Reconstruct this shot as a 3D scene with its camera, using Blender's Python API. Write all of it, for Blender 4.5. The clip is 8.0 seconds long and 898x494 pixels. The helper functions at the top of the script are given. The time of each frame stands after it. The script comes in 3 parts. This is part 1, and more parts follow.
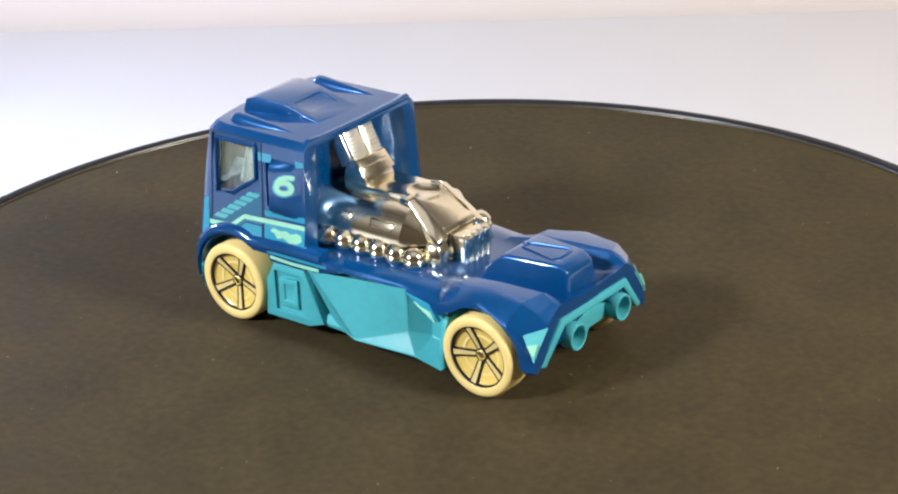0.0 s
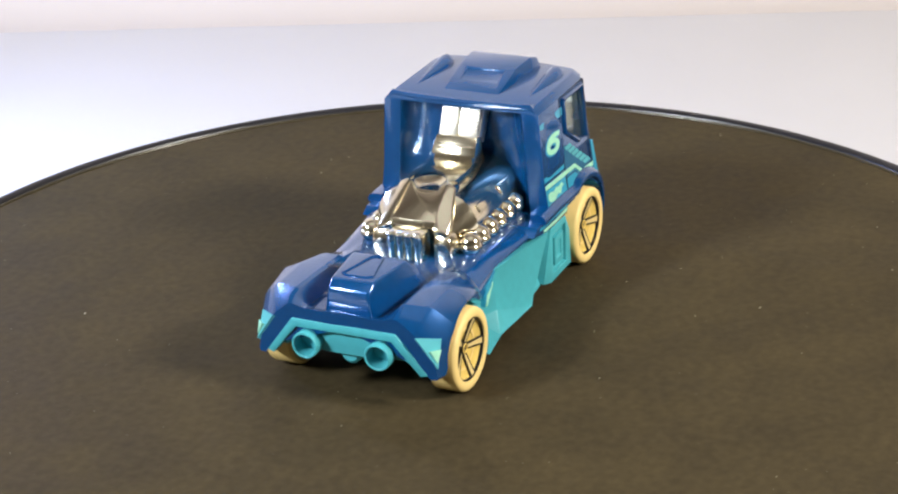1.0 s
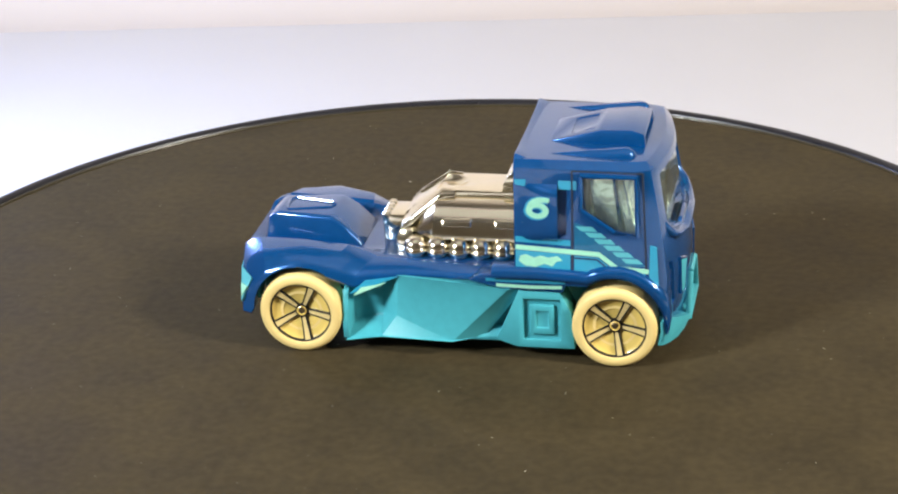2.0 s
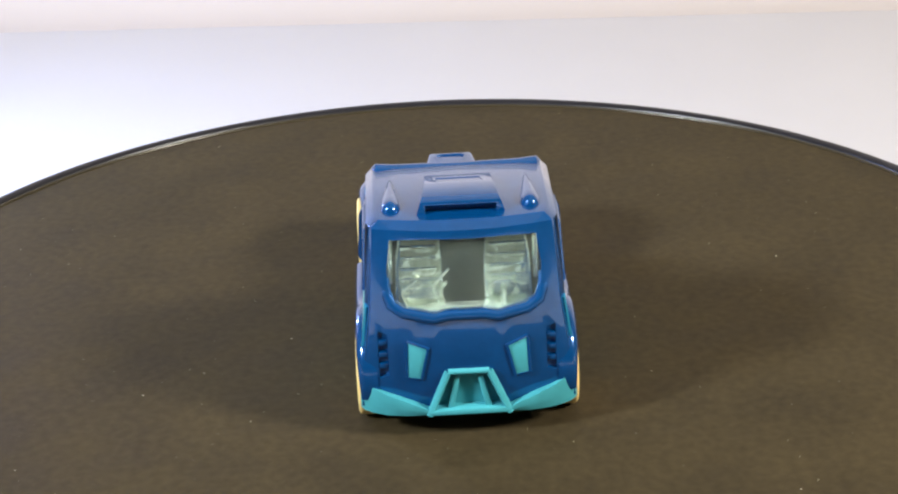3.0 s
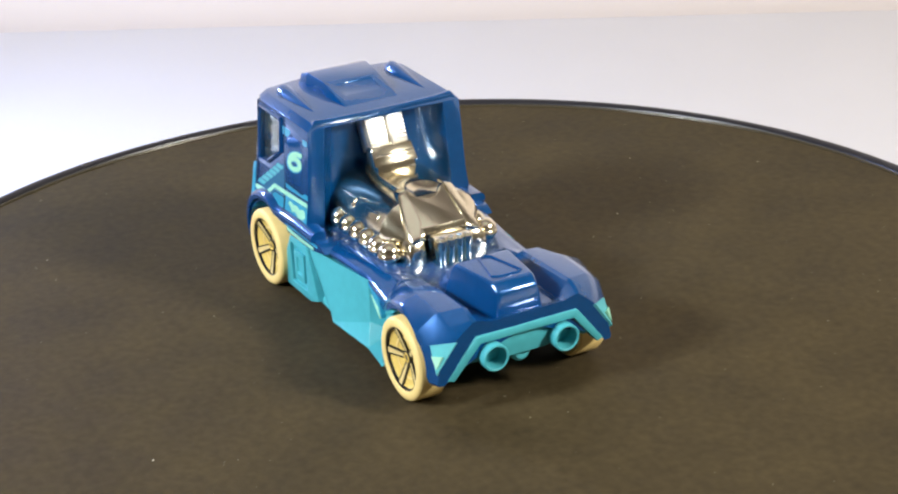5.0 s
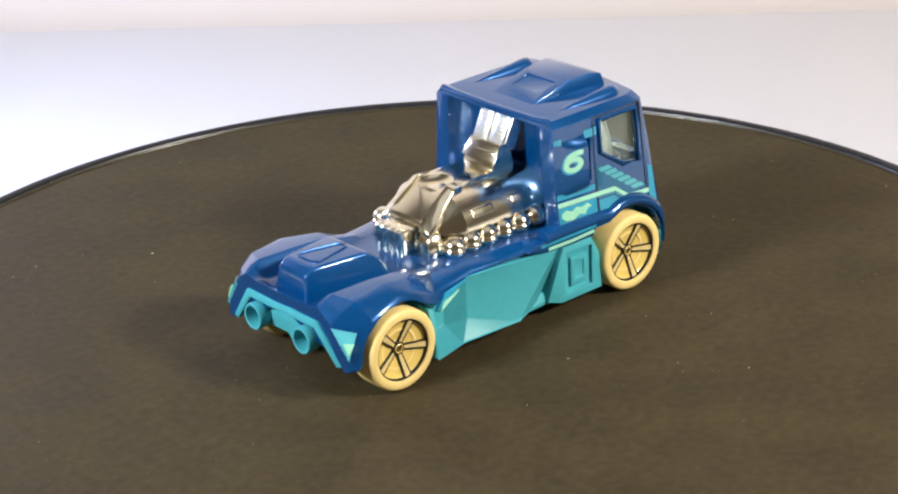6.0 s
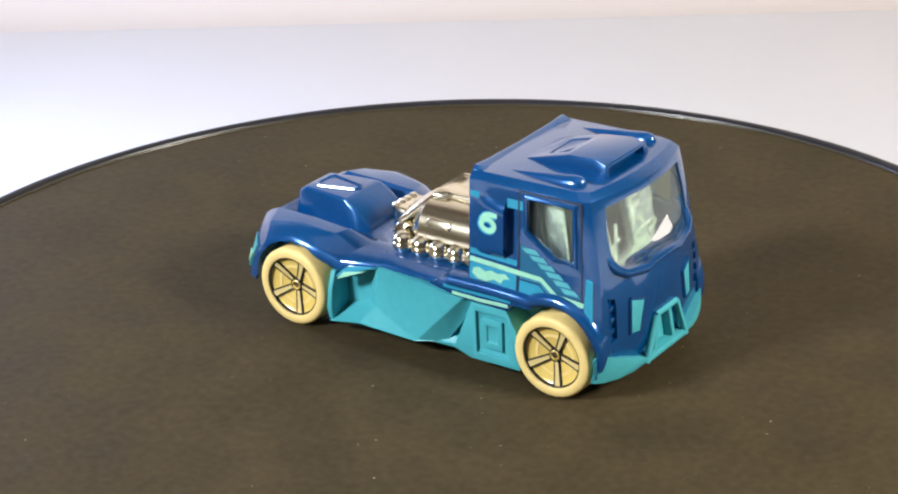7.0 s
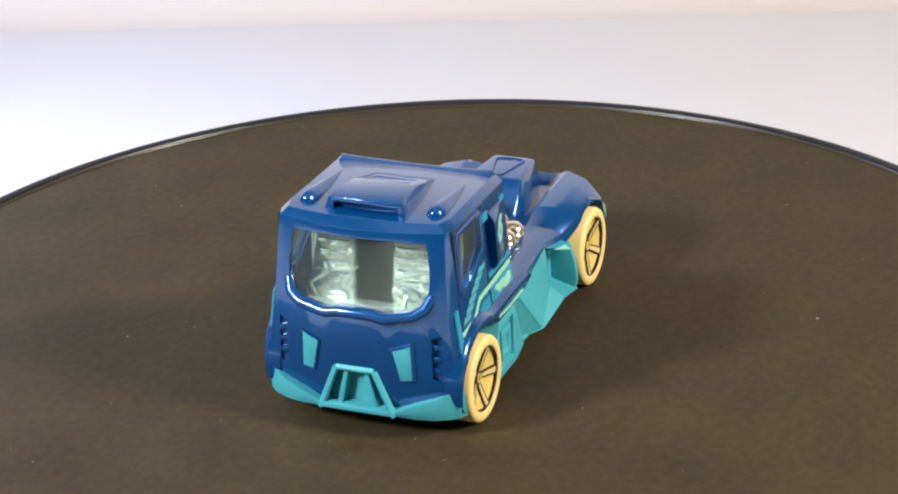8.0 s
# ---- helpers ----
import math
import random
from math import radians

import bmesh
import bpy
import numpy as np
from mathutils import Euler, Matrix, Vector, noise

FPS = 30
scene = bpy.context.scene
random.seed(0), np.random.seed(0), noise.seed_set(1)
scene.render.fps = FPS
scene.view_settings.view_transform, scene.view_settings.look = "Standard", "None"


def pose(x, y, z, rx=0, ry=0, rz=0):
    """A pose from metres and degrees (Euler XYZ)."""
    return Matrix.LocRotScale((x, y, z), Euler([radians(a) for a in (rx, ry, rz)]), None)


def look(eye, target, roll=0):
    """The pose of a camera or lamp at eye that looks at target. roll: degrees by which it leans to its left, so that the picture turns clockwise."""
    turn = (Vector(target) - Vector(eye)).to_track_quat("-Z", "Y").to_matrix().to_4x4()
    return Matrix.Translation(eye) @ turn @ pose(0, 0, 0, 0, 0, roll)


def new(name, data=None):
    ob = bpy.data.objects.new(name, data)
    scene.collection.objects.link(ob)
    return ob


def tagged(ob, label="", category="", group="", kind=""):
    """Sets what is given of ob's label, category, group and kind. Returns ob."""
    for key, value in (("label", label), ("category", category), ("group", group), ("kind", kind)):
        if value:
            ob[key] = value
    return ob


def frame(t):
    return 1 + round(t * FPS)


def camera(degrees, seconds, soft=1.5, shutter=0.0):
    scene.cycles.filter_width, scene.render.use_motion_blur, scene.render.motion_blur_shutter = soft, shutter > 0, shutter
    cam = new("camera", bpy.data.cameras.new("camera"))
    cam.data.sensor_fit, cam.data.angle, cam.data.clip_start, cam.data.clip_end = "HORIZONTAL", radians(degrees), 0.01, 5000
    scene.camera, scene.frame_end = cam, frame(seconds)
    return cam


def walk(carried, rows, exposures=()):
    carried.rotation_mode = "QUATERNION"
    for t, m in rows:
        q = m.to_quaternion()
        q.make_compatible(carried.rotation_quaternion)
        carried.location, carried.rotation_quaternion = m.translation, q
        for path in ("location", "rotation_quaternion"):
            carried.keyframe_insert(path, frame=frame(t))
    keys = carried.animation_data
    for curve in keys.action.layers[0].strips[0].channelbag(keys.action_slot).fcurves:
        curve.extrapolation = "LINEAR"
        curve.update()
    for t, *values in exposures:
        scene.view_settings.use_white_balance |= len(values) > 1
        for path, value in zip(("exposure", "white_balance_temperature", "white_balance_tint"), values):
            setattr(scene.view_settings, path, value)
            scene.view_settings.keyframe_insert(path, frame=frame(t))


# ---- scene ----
# ---- camera: fixed on its stand, looking down on the turntable ----
cam = camera(23.7, 8.0, soft=2.1)
EYE = Vector((0.0, -0.31512, 0.15291))
AIM = EYE + Vector((0.0029173, 0.91384807, -0.4060458))
walk(cam, [(0.0, look(EYE, AIM, -2.607)), (8.0, look(EYE, AIM, -2.607))])

# ---- light: a room with two photo lamps beside the turntable ----
world = bpy.data.worlds.new("room_air")
world.use_nodes = True
world.node_tree.nodes["Background"].inputs[0].default_value = (0.9, 0.85, 0.8, 1)
world.node_tree.nodes["Background"].inputs[1].default_value = 0.02
scene.world = world


def lamp(name, eye, target, watts, width, height, colour):
    data = bpy.data.lights.new(name, "AREA")
    data.shape, data.size, data.size_y, data.energy, data.color = "RECTANGLE", width, height, watts, colour
    ob = new(name, data)
    ob.matrix_world = look(eye, target)
    return ob


lamp("photo_lamp_warm", (0.39, -0.21, 0.30), (0, 0.0, 0.01), 3.95, 0.10, 0.07, (0.97, 0.92, 0.82))
lamp("photo_lamp_cool", (-0.38, -0.23, 0.30), (0, 0.0, 0.01), 4.15, 0.10, 0.07, (0.90, 0.95, 0.98))
# small unseen blue light, added for the bluish glow on the table behind the plate
lamp("backdrop_fill", (-0.165, 0.125, 0.07), (0.0, 0.14, -0.03), 0.30, 0.02, 0.02, (0.40, 0.54, 1.0))
lamp("ceiling_lamp", (0.05, -0.45, 1.37), (0.05, -0.451, 0), 1.6, 1.2, 0.9, (0.97, 0.96, 0.95))


# ---- materials ----
def material(name, colour, rough=0.5, metal=0.0, coat=0.0, grain=0.0, scale=600.0, tint=None, bump=0.0, bump_scale=None, trans=0.0, ior=1.5, spec=0.5):
    m = bpy.data.materials.new(name)
    m.use_nodes = True
    nt = m.node_tree
    b = nt.nodes["Principled BSDF"]
    b.inputs["Base Color"].default_value = (*colour, 1)
    b.inputs["Roughness"].default_value = rough
    b.inputs["Metallic"].default_value = metal
    b.inputs["Coat Weight"].default_value = coat
    b.inputs["Coat Roughness"].default_value = 0.035
    b.inputs["Transmission Weight"].default_value = trans
    b.inputs["IOR"].default_value = ior
    b.inputs["Specular IOR Level"].default_value = spec
    tc = nt.nodes.new("ShaderNodeTexCoord")
    if grain:
        small, large = nt.nodes.new("ShaderNodeTexNoise"), nt.nodes.new("ShaderNodeTexNoise")
        small.inputs["Scale"].default_value, large.inputs["Scale"].default_value = scale, scale / 9
        small.inputs["Detail"].default_value = 4
        add = nt.nodes.new("ShaderNodeMath")
        add.operation = "ADD"
        ramp = nt.nodes.new("ShaderNodeMapRange")
        ramp.inputs["From Min"].default_value, ramp.inputs["From Max"].default_value = 0.6, 1.4
        mix = nt.nodes.new("ShaderNodeMix")
        mix.data_type = "RGBA"
        dark = tint or tuple(c * (1 - grain) for c in colour)
        mix.inputs["A"].default_value, mix.inputs["B"].default_value = (*dark, 1), (*(min(1, c * (1 + grain * 0.5)) for c in colour), 1)
        for n in (small, large):
            nt.links.new(tc.outputs["Object"], n.inputs["Vector"])
        nt.links.new(small.outputs["Fac"], add.inputs[0])
        nt.links.new(large.outputs["Fac"], add.inputs[1])
        nt.links.new(add.outputs[0], ramp.inputs["Value"])
        nt.links.new(ramp.outputs[0], mix.inputs["Factor"])
        nt.links.new(mix.outputs["Result"], b.inputs["Base Color"])
        rr = nt.nodes.new("ShaderNodeMapRange")
        rr.inputs["To Min"].default_value, rr.inputs["To Max"].default_value = rough * 0.8, min(1, rough * 1.25)
        nt.links.new(large.outputs["Fac"], rr.inputs["Value"])
        nt.links.new(rr.outputs[0], b.inputs["Roughness"])
    if bump:
        n = nt.nodes.new("ShaderNodeTexNoise")
        n.inputs["Scale"].default_value, n.inputs["Detail"].default_value = bump_scale or scale, 3
        bp = nt.nodes.new("ShaderNodeBump")
        bp.inputs["Strength"].default_value, bp.inputs["Distance"].default_value = bump, 0.0004
        nt.links.new(tc.outputs["Object"], n.inputs["Vector"])
        nt.links.new(n.outputs["Fac"], bp.inputs["Height"])
        nt.links.new(bp.outputs[0], b.inputs["Normal"])
    return m


BLUE = material("blue_enamel", (0.0002, 0.068, 0.24), 0.24, 0.36, 1.0, 0.15, 900, bump=0.05, bump_scale=300, spec=0.4)
NAVY = material("navy_print", (0.002, 0.034, 0.115), 0.35, 0, 0.5, 0.15, 900)
TEAL = material("teal_plastic", (0.062, 0.37, 0.43), 0.42, 0, 0.0, 0.12, 700, bump=0.06, bump_scale=400, spec=0.35)
DEEP = material("deep_teal_print", (0.005, 0.11, 0.23), 0.35, 0, 0.6, 0.15, 900)
AQUA = material("aqua_print", (0.09, 0.42, 0.48), 0.38, 0, 0.4, 0.15, 900)
TEALPRINT = material("blue_green_print", (0.02, 0.29, 0.46), 0.35, 0, 0.5, 0.15, 900)
MINT = material("mint_print", (0.32, 0.68, 0.50), 0.4, 0, 0.4, 0.15, 900)
CHROME = material("chrome", (0.99, 0.90, 0.70), 0.15, 1.0, 0, 0.04, 500, bump=0.08, bump_scale=260)
SILVER = material("brushed_silver", (0.98, 0.95, 0.88), 0.34, 1.0, 0, 0.08, 500, bump=0.1, bump_scale=600)
SMOKE = material("smoky_plastic", (0.19, 0.20, 0.18), 0.2, 0.4, 0.3, 0.2, 500, bump=0.3, bump_scale=380)
TYRE = material("cream_plastic", (0.86, 0.64, 0.25), 0.5, 0, 0.05, 0.08, 500, bump=0.05, bump_scale=500)
RIM = material("yellow_plastic", (0.78, 0.56, 0.15), 0.3, 0, 0.3, 0.12, 600)
SPOKE = material("pale_yellow_print", (0.78, 0.60, 0.26), 0.35, 0.1, 0.3, 0.08, 600)
BLACK = material("black_print", (0.012, 0.012, 0.014), 0.4, 0, 0.2, 0.2, 800)
AXLE = material("dull_steel", (0.30, 0.24, 0.16), 0.35, 0.9, 0, 0.2, 800)
DARK = material("dark_recess", (0.012, 0.02, 0.04), 0.6, 0, 0, 0.2, 800)
GLASS = material("green_tinted_glass", (0.83, 0.94, 0.88), 0.03, 0, 0, 0, trans=0.98, ior=1.45)
INSIDE = material("silvery_plastic", (0.88, 0.94, 0.85), 0.17, 0.8, 0.6, 0.12, 500, bump=1.0, bump_scale=380)
DISC = material("black_turntable", (0.049, 0.0362, 0.0168), 0.7, 0, 0, 0.42, 620, bump=0.12, bump_scale=4500, spec=0.14)
RIMBLACK = material("black_plastic", (0.016, 0.015, 0.018), 0.28, 0, 0, 0.2, 200, spec=0.4)
BEAD = material("polished_black_plastic", (0.045, 0.036, 0.020), 0.2, 0, 0, 0.2, 200)
DUST = material("pale_dust", (0.45, 0.42, 0.36), 0.9, 0, 0, 0.2, 2000)
PAPER = material("white_paper", (0.60, 0.585, 0.60), 0.7, 0, 0, 0.03, 30, bump=0.05, bump_scale=300)
WALL = material("cream_wall", (0.56, 0.50, 0.47), 0.8, 0, 0, 0.04, 8, bump=0.1, bump_scale=150)
ROOM = material("room_plaster", (0.40, 0.345, 0.26), 0.85, 0, 0, 0.08, 4)
CEILING = material("white_ceiling_paint", (0.78, 0.75, 0.70), 0.85, 0, 0, 0.05, 6)


# ---- mesh helpers, in millimetres ----
MM = 0.001


def part(name, bm, mat, parent=None, label="", bevel=0.0, seg=2, angle=28, smooth=38):
    if bevel:
        bmesh.ops.remove_doubles(bm, verts=bm.verts, dist=1e-4)
        bmesh.ops.dissolve_limit(bm, angle_limit=radians(1.0), verts=bm.verts, edges=bm.edges)
        edges = [e for e in bm.edges if len(e.link_faces) == 2 and e.calc_face_angle(0) > radians(angle)]
        bmesh.ops.bevel(bm, geom=edges, offset=bevel, offset_type="OFFSET", segments=seg, profile=0.5, affect="EDGES", clamp_overlap=True)
    bmesh.ops.recalc_face_normals(bm, faces=bm.faces)
    for v in bm.verts:
        v.co *= MM
    me = bpy.data.meshes.new(name)
    bm.to_mesh(me)
    bm.free()
    me.polygons.foreach_set("use_smooth", [True] * len(me.polygons))
    me.set_sharp_from_angle(angle=radians(smooth))
    me.materials.append(mat)
    ob = new(name, me)
    ob.parent = parent
    if label:
        tagged(ob, label)
    return ob


MIRROR = Matrix.Diagonal((1, -1, 1, 1))


def flip(bm):
    """A mirrored copy of bm across the middle of the truck."""
    b = bm.copy()
    bmesh.ops.transform(b, matrix=MIRROR, verts=b.verts)
    bmesh.ops.reverse_faces(b, faces=b.faces)
    return b


def pair(name, bm, mat, parent, label="", **kw):
    other = flip(bm)
    return part(name, bm, mat, parent, label, **kw), part(name, other, mat, parent, label, **kw)


def loft(rings, closed=True, bm=None):
    bm = bm or bmesh.new()
    rows = [[bm.verts.new(c) for c in ring] for ring in rings]
    n = len(rows[0])
    for a, b in zip(rows, rows[1:]):
        for i in range(n if closed else n - 1):
            j = (i + 1) % n
            bm.faces.new((a[i], a[j], b[j], b[i]))
    if closed:
        bm.faces.new(rows[0][::-1])
        bm.faces.new(rows[-1])
    return bm


def prism(points, axis, lo, hi, bm=None):
    """A polygon in the two other axes, drawn out from lo to hi along axis."""
    def at(p, v):
        q = list(p)
        q.insert("xyz".index(axis), v)
        return q
    return loft([[at(p, lo) for p in points], [at(p, hi) for p in points]], bm=bm)


def box(x0, x1, y0, y1, z0, z1, bm=None):
    return prism([(y0, z0), (y1, z0), (y1, z1), (y0, z1)], "x", x0, x1, bm)


def lathe(profile, n=48, axis="y", centre=(0, 0, 0), bm=None):
    """(along, radius) pairs turned round an axis."""
    bm = bm or bmesh.new()
    rows = []
    for i in range(n):
        a = 2 * math.pi * i / n
        c, s = math.cos(a), math.sin(a)
        row = []
        for h, r in profile:
            q = {"y": (r * c, h, r * s), "x": (h, r * c, r * s), "z": (r * c, r * s, h)}[axis]
            row.append(bm.verts.new(Vector(q) + Vector(centre)))
        rows.append(row)
    for i in range(n):
        a, b = rows[i], rows[(i + 1) % n]
        for k in range(len(profile) - 1):
            bm.faces.new((a[k], b[k], b[k + 1], a[k + 1]))
    bmesh.ops.remove_doubles(bm, verts=bm.verts, dist=1e-5)
    return bm


def tube(path, r, n=8, bm=None, flat=1.0):
    """A rod along a path."""
    bm = bm or bmesh.new()
    path = [Vector(p) for p in path]
    rings = []
    for i, p in enumerate(path):
        d = (path[min(i + 1, len(path) - 1)] - path[max(i - 1, 0)]).normalized()
        u = d.cross(Vector((1, 0, 0)) if abs(d.x) < 0.8 else Vector((0, 0, 1))).normalized()
        v = d.cross(u)
        rings.append([p + r * (math.cos(2 * math.pi * k / n) * u + flat * math.sin(2 * math.pi * k / n) * v) for k in range(n)])
    return loft(rings, bm=bm)


def cut(bm, *cutters):
    """bm with the cutters taken away."""
    def temp(b):
        bmesh.ops.recalc_face_normals(b, faces=b.faces)
        me = bpy.data.meshes.new("temp")
        b.to_mesh(me)
        b.free()
        return new("temp", me)
    ob = temp(bm)
    tools = [temp(c) for c in cutters]
    for t in tools:
        mod = ob.modifiers.new("cut", "BOOLEAN")
        mod.operation, mod.solver, mod.object = "DIFFERENCE", "EXACT", t
    dg = bpy.context.evaluated_depsgraph_get()
    dg.update()
    out = bmesh.new()
    me = bpy.data.meshes.new_from_object(ob.evaluated_get(dg))
    out.from_mesh(me)
    bpy.data.meshes.remove(me)
    for o in (ob, *tools):
        data = o.data
        bpy.data.objects.remove(o)
        bpy.data.meshes.remove(data)
    return out


# ---- setting ----
def setting():
    def slab(name, x0, x1, y0, y1, z0, z1, mat, label, category, m=None):
        ob = part(name, box(x0, x1, y0, y1, z0, z1), mat)
        if m:
            ob.matrix_world = m
        return tagged(ob, label, category, kind="structure")
    turn = pose(0.0035, 0.2765, 0, 0, 0, -3.9)
    slab("wall_north", -1400, 1400, 0, 60, -800, 1400, WALL, "cream painted wall behind the white table", "wall", turn)
    slab("wall_south", -1300, 1300, -1560, -1500, -800, 1400, ROOM, "dim plaster wall of the room", "wall")
    slab("wall_east", 1300, 1360, -1500, 400, -800, 1400, ROOM, "dim plaster wall of the room", "wall")
    slab("wall_west", -1360, -1300, -1500, 400, -800, 1400, ROOM, "dim plaster wall of the room", "wall")
    slab("ceiling", -1360, 1360, -1560, 400, 1400, 1450, CEILING, "plain white ceiling", "ceiling")
    slab("floor", -1360, 1360, -1560, 400, -850, -800, ROOM, "plain dim floor", "floor")
    cove = bmesh.new()
    arc = [(0.5 - 30 * (1 - math.sin(radians(a))), -29.085 + 30 * (1 - math.cos(radians(a)))) for a in range(0, 91, 6)]
    loft([[(x, y, z) for y, z in arc + [(1, -29.095)]] for x in (-1290, 1290)], bm=cove)
    c = tagged(part("trim", cove, WALL, smooth=60), "cream rounded foot of the wall", "trim", kind="structure")
    c.matrix_world = turn
    t = new("table")
    t.matrix_world = turn
    tagged(t, "white matt tabletop under the black turntable", "table", kind="structure")
    part("tabletop", box(-900, 900, -950, -2, -54, -29.1), PAPER, t, bevel=2)
    for x in (-840, 840):
        for y in (-890, -60):
            part("leg", box(x - 25, x + 25, y - 25, y + 25, -800, -54), PAPER, t, bevel=2)



# ---- turntable ----
def turntable():
    base = new("turntable")
    tagged(base, "round black turntable with a glossy raised rim", "turntable")
    part("platter", lathe([(0, 0), (0, 60), (0, 100.2)], 200, "z"), DISC, base, "matt black grainy plate")
    part("rim_bead", lathe([(0.05 + 0.3 * math.sin(radians(a)), 100.3 - 0.3 * math.cos(radians(a))) for a in range(-30, 200, 15)], 240, "z"), BEAD, base, "polished bead inside the rim", smooth=50)
    arc = [(-0.1 + 1.05 * math.sin(radians(a)), 101.75 - 1.2 * math.cos(radians(a))) for a in range(0, 181, 12)]
    part("rim", lathe([(-0.3, 100.4)] + arc + [(-1.0, 103.0), (-9.0, 102.2), (-10.0, 100.0), (-10.0, 60.0)], 240, "z"), RIMBLACK, base, "glossy black rounded rim", smooth=70)
    part("foot", lathe([(-9.9, 0), (-9.9, 70), (-26.0, 78), (-29.1, 78), (-29.1, 0)], 96, "z"), RIMBLACK, base)
    bm = bmesh.new()
    rng = random.Random(4)
    for i in range(480):
        a, r = rng.uniform(0, 2 * math.pi), 97 * math.sqrt(rng.random())
        s = rng.uniform(0.03, 0.09) * (2.0 if rng.random() < 0.06 else 1) if i < 80 else rng.uniform(0.015, 0.04)
        m = Matrix.Translation((r * math.cos(a), r * math.sin(a), 0.03)) @ Euler((0, 0, rng.uniform(0, 6))).to_matrix().to_4x4() @ Matrix.Diagonal((s * rng.uniform(0.8, 2.2), s, s * 0.5, 1))
        bmesh.ops.create_icosphere(bm, subdivisions=1, radius=1, matrix=m)
    tagged(part("dust", bm, DUST, base, "tiny pale dust and lint"), kind="stuff")
    return base


# ---- toy truck: x forwards, y to its left, z up from the wheels' foot ----
def interp(z, table):
    for (a, u), (b, v) in zip(table, table[1:]):
        if z <= b:
            return u + (v - u) * max(0, z - a) / (b - a)
    return table[-1][1]


CENTRE_X = [(4.5, 34.9), (8, 35.4), (14, 35.5), (19, 35.0), (25, 34.0), (30, 33.0), (31.8, 32.5), (33, 31.0)]
CORNER_X = [(4.5, 33.0), (8, 33.6), (14, 33.6), (19, 33.0), (25, 32.0), (30, 31.0), (31.8, 30.6), (33, 29.5)]
SIDE_Y = [(4, 16.6), (10, 16.0), (15, 15.15), (20, 14.5), (31.8, 13.75)]


def side(z):
    """Half the cab's width at a height."""
    return interp(z, SIDE_Y) if z <= 31.8 else 13.75 - (z - 31.8)


def front(y, z):
    c, k = interp(z, CENTRE_X), interp(z, CORNER_X)
    return c - (c - k) * min(1.3, (abs(y) / 12.0) ** 2)


def cab_ring(z, inset=0.0, rear=9.5):
    w = side(z) - inset
    half = [(rear + inset, w), (front(12, z) - 2.4 - inset, w), (front(w - 1, z) - inset, w - 0.8)]
    half += [(front(y, z) - inset, y) for y in (10.5, 8, 5, 2.5)]
    ring = half + [(front(0, z) - inset, 0)] + [(x, -y) for x, y in reversed(half)]
    return [(x, y, z) for x, y in ring]


SIDE_WINDOW = [(19.8, 30.9), (28.2, 30.8), (28.5, 21.6), (25.0, 22.0), (19.8, 25.4)]
SCREEN = [(-10.5, 30.3), (-5.5, 30.6), (5.5, 30.6), (10.5, 30.3), (11.1, 26.0), (11.0, 23.2), (10.2, 21.4), (8.6, 20.4), (4.4, 19.7), (2.6, 20.2),
          (-2.6, 20.2), (-4.4, 19.7), (-8.6, 20.4), (-10.2, 21.4), (-11.0, 23.2), (-11.1, 26.0)]


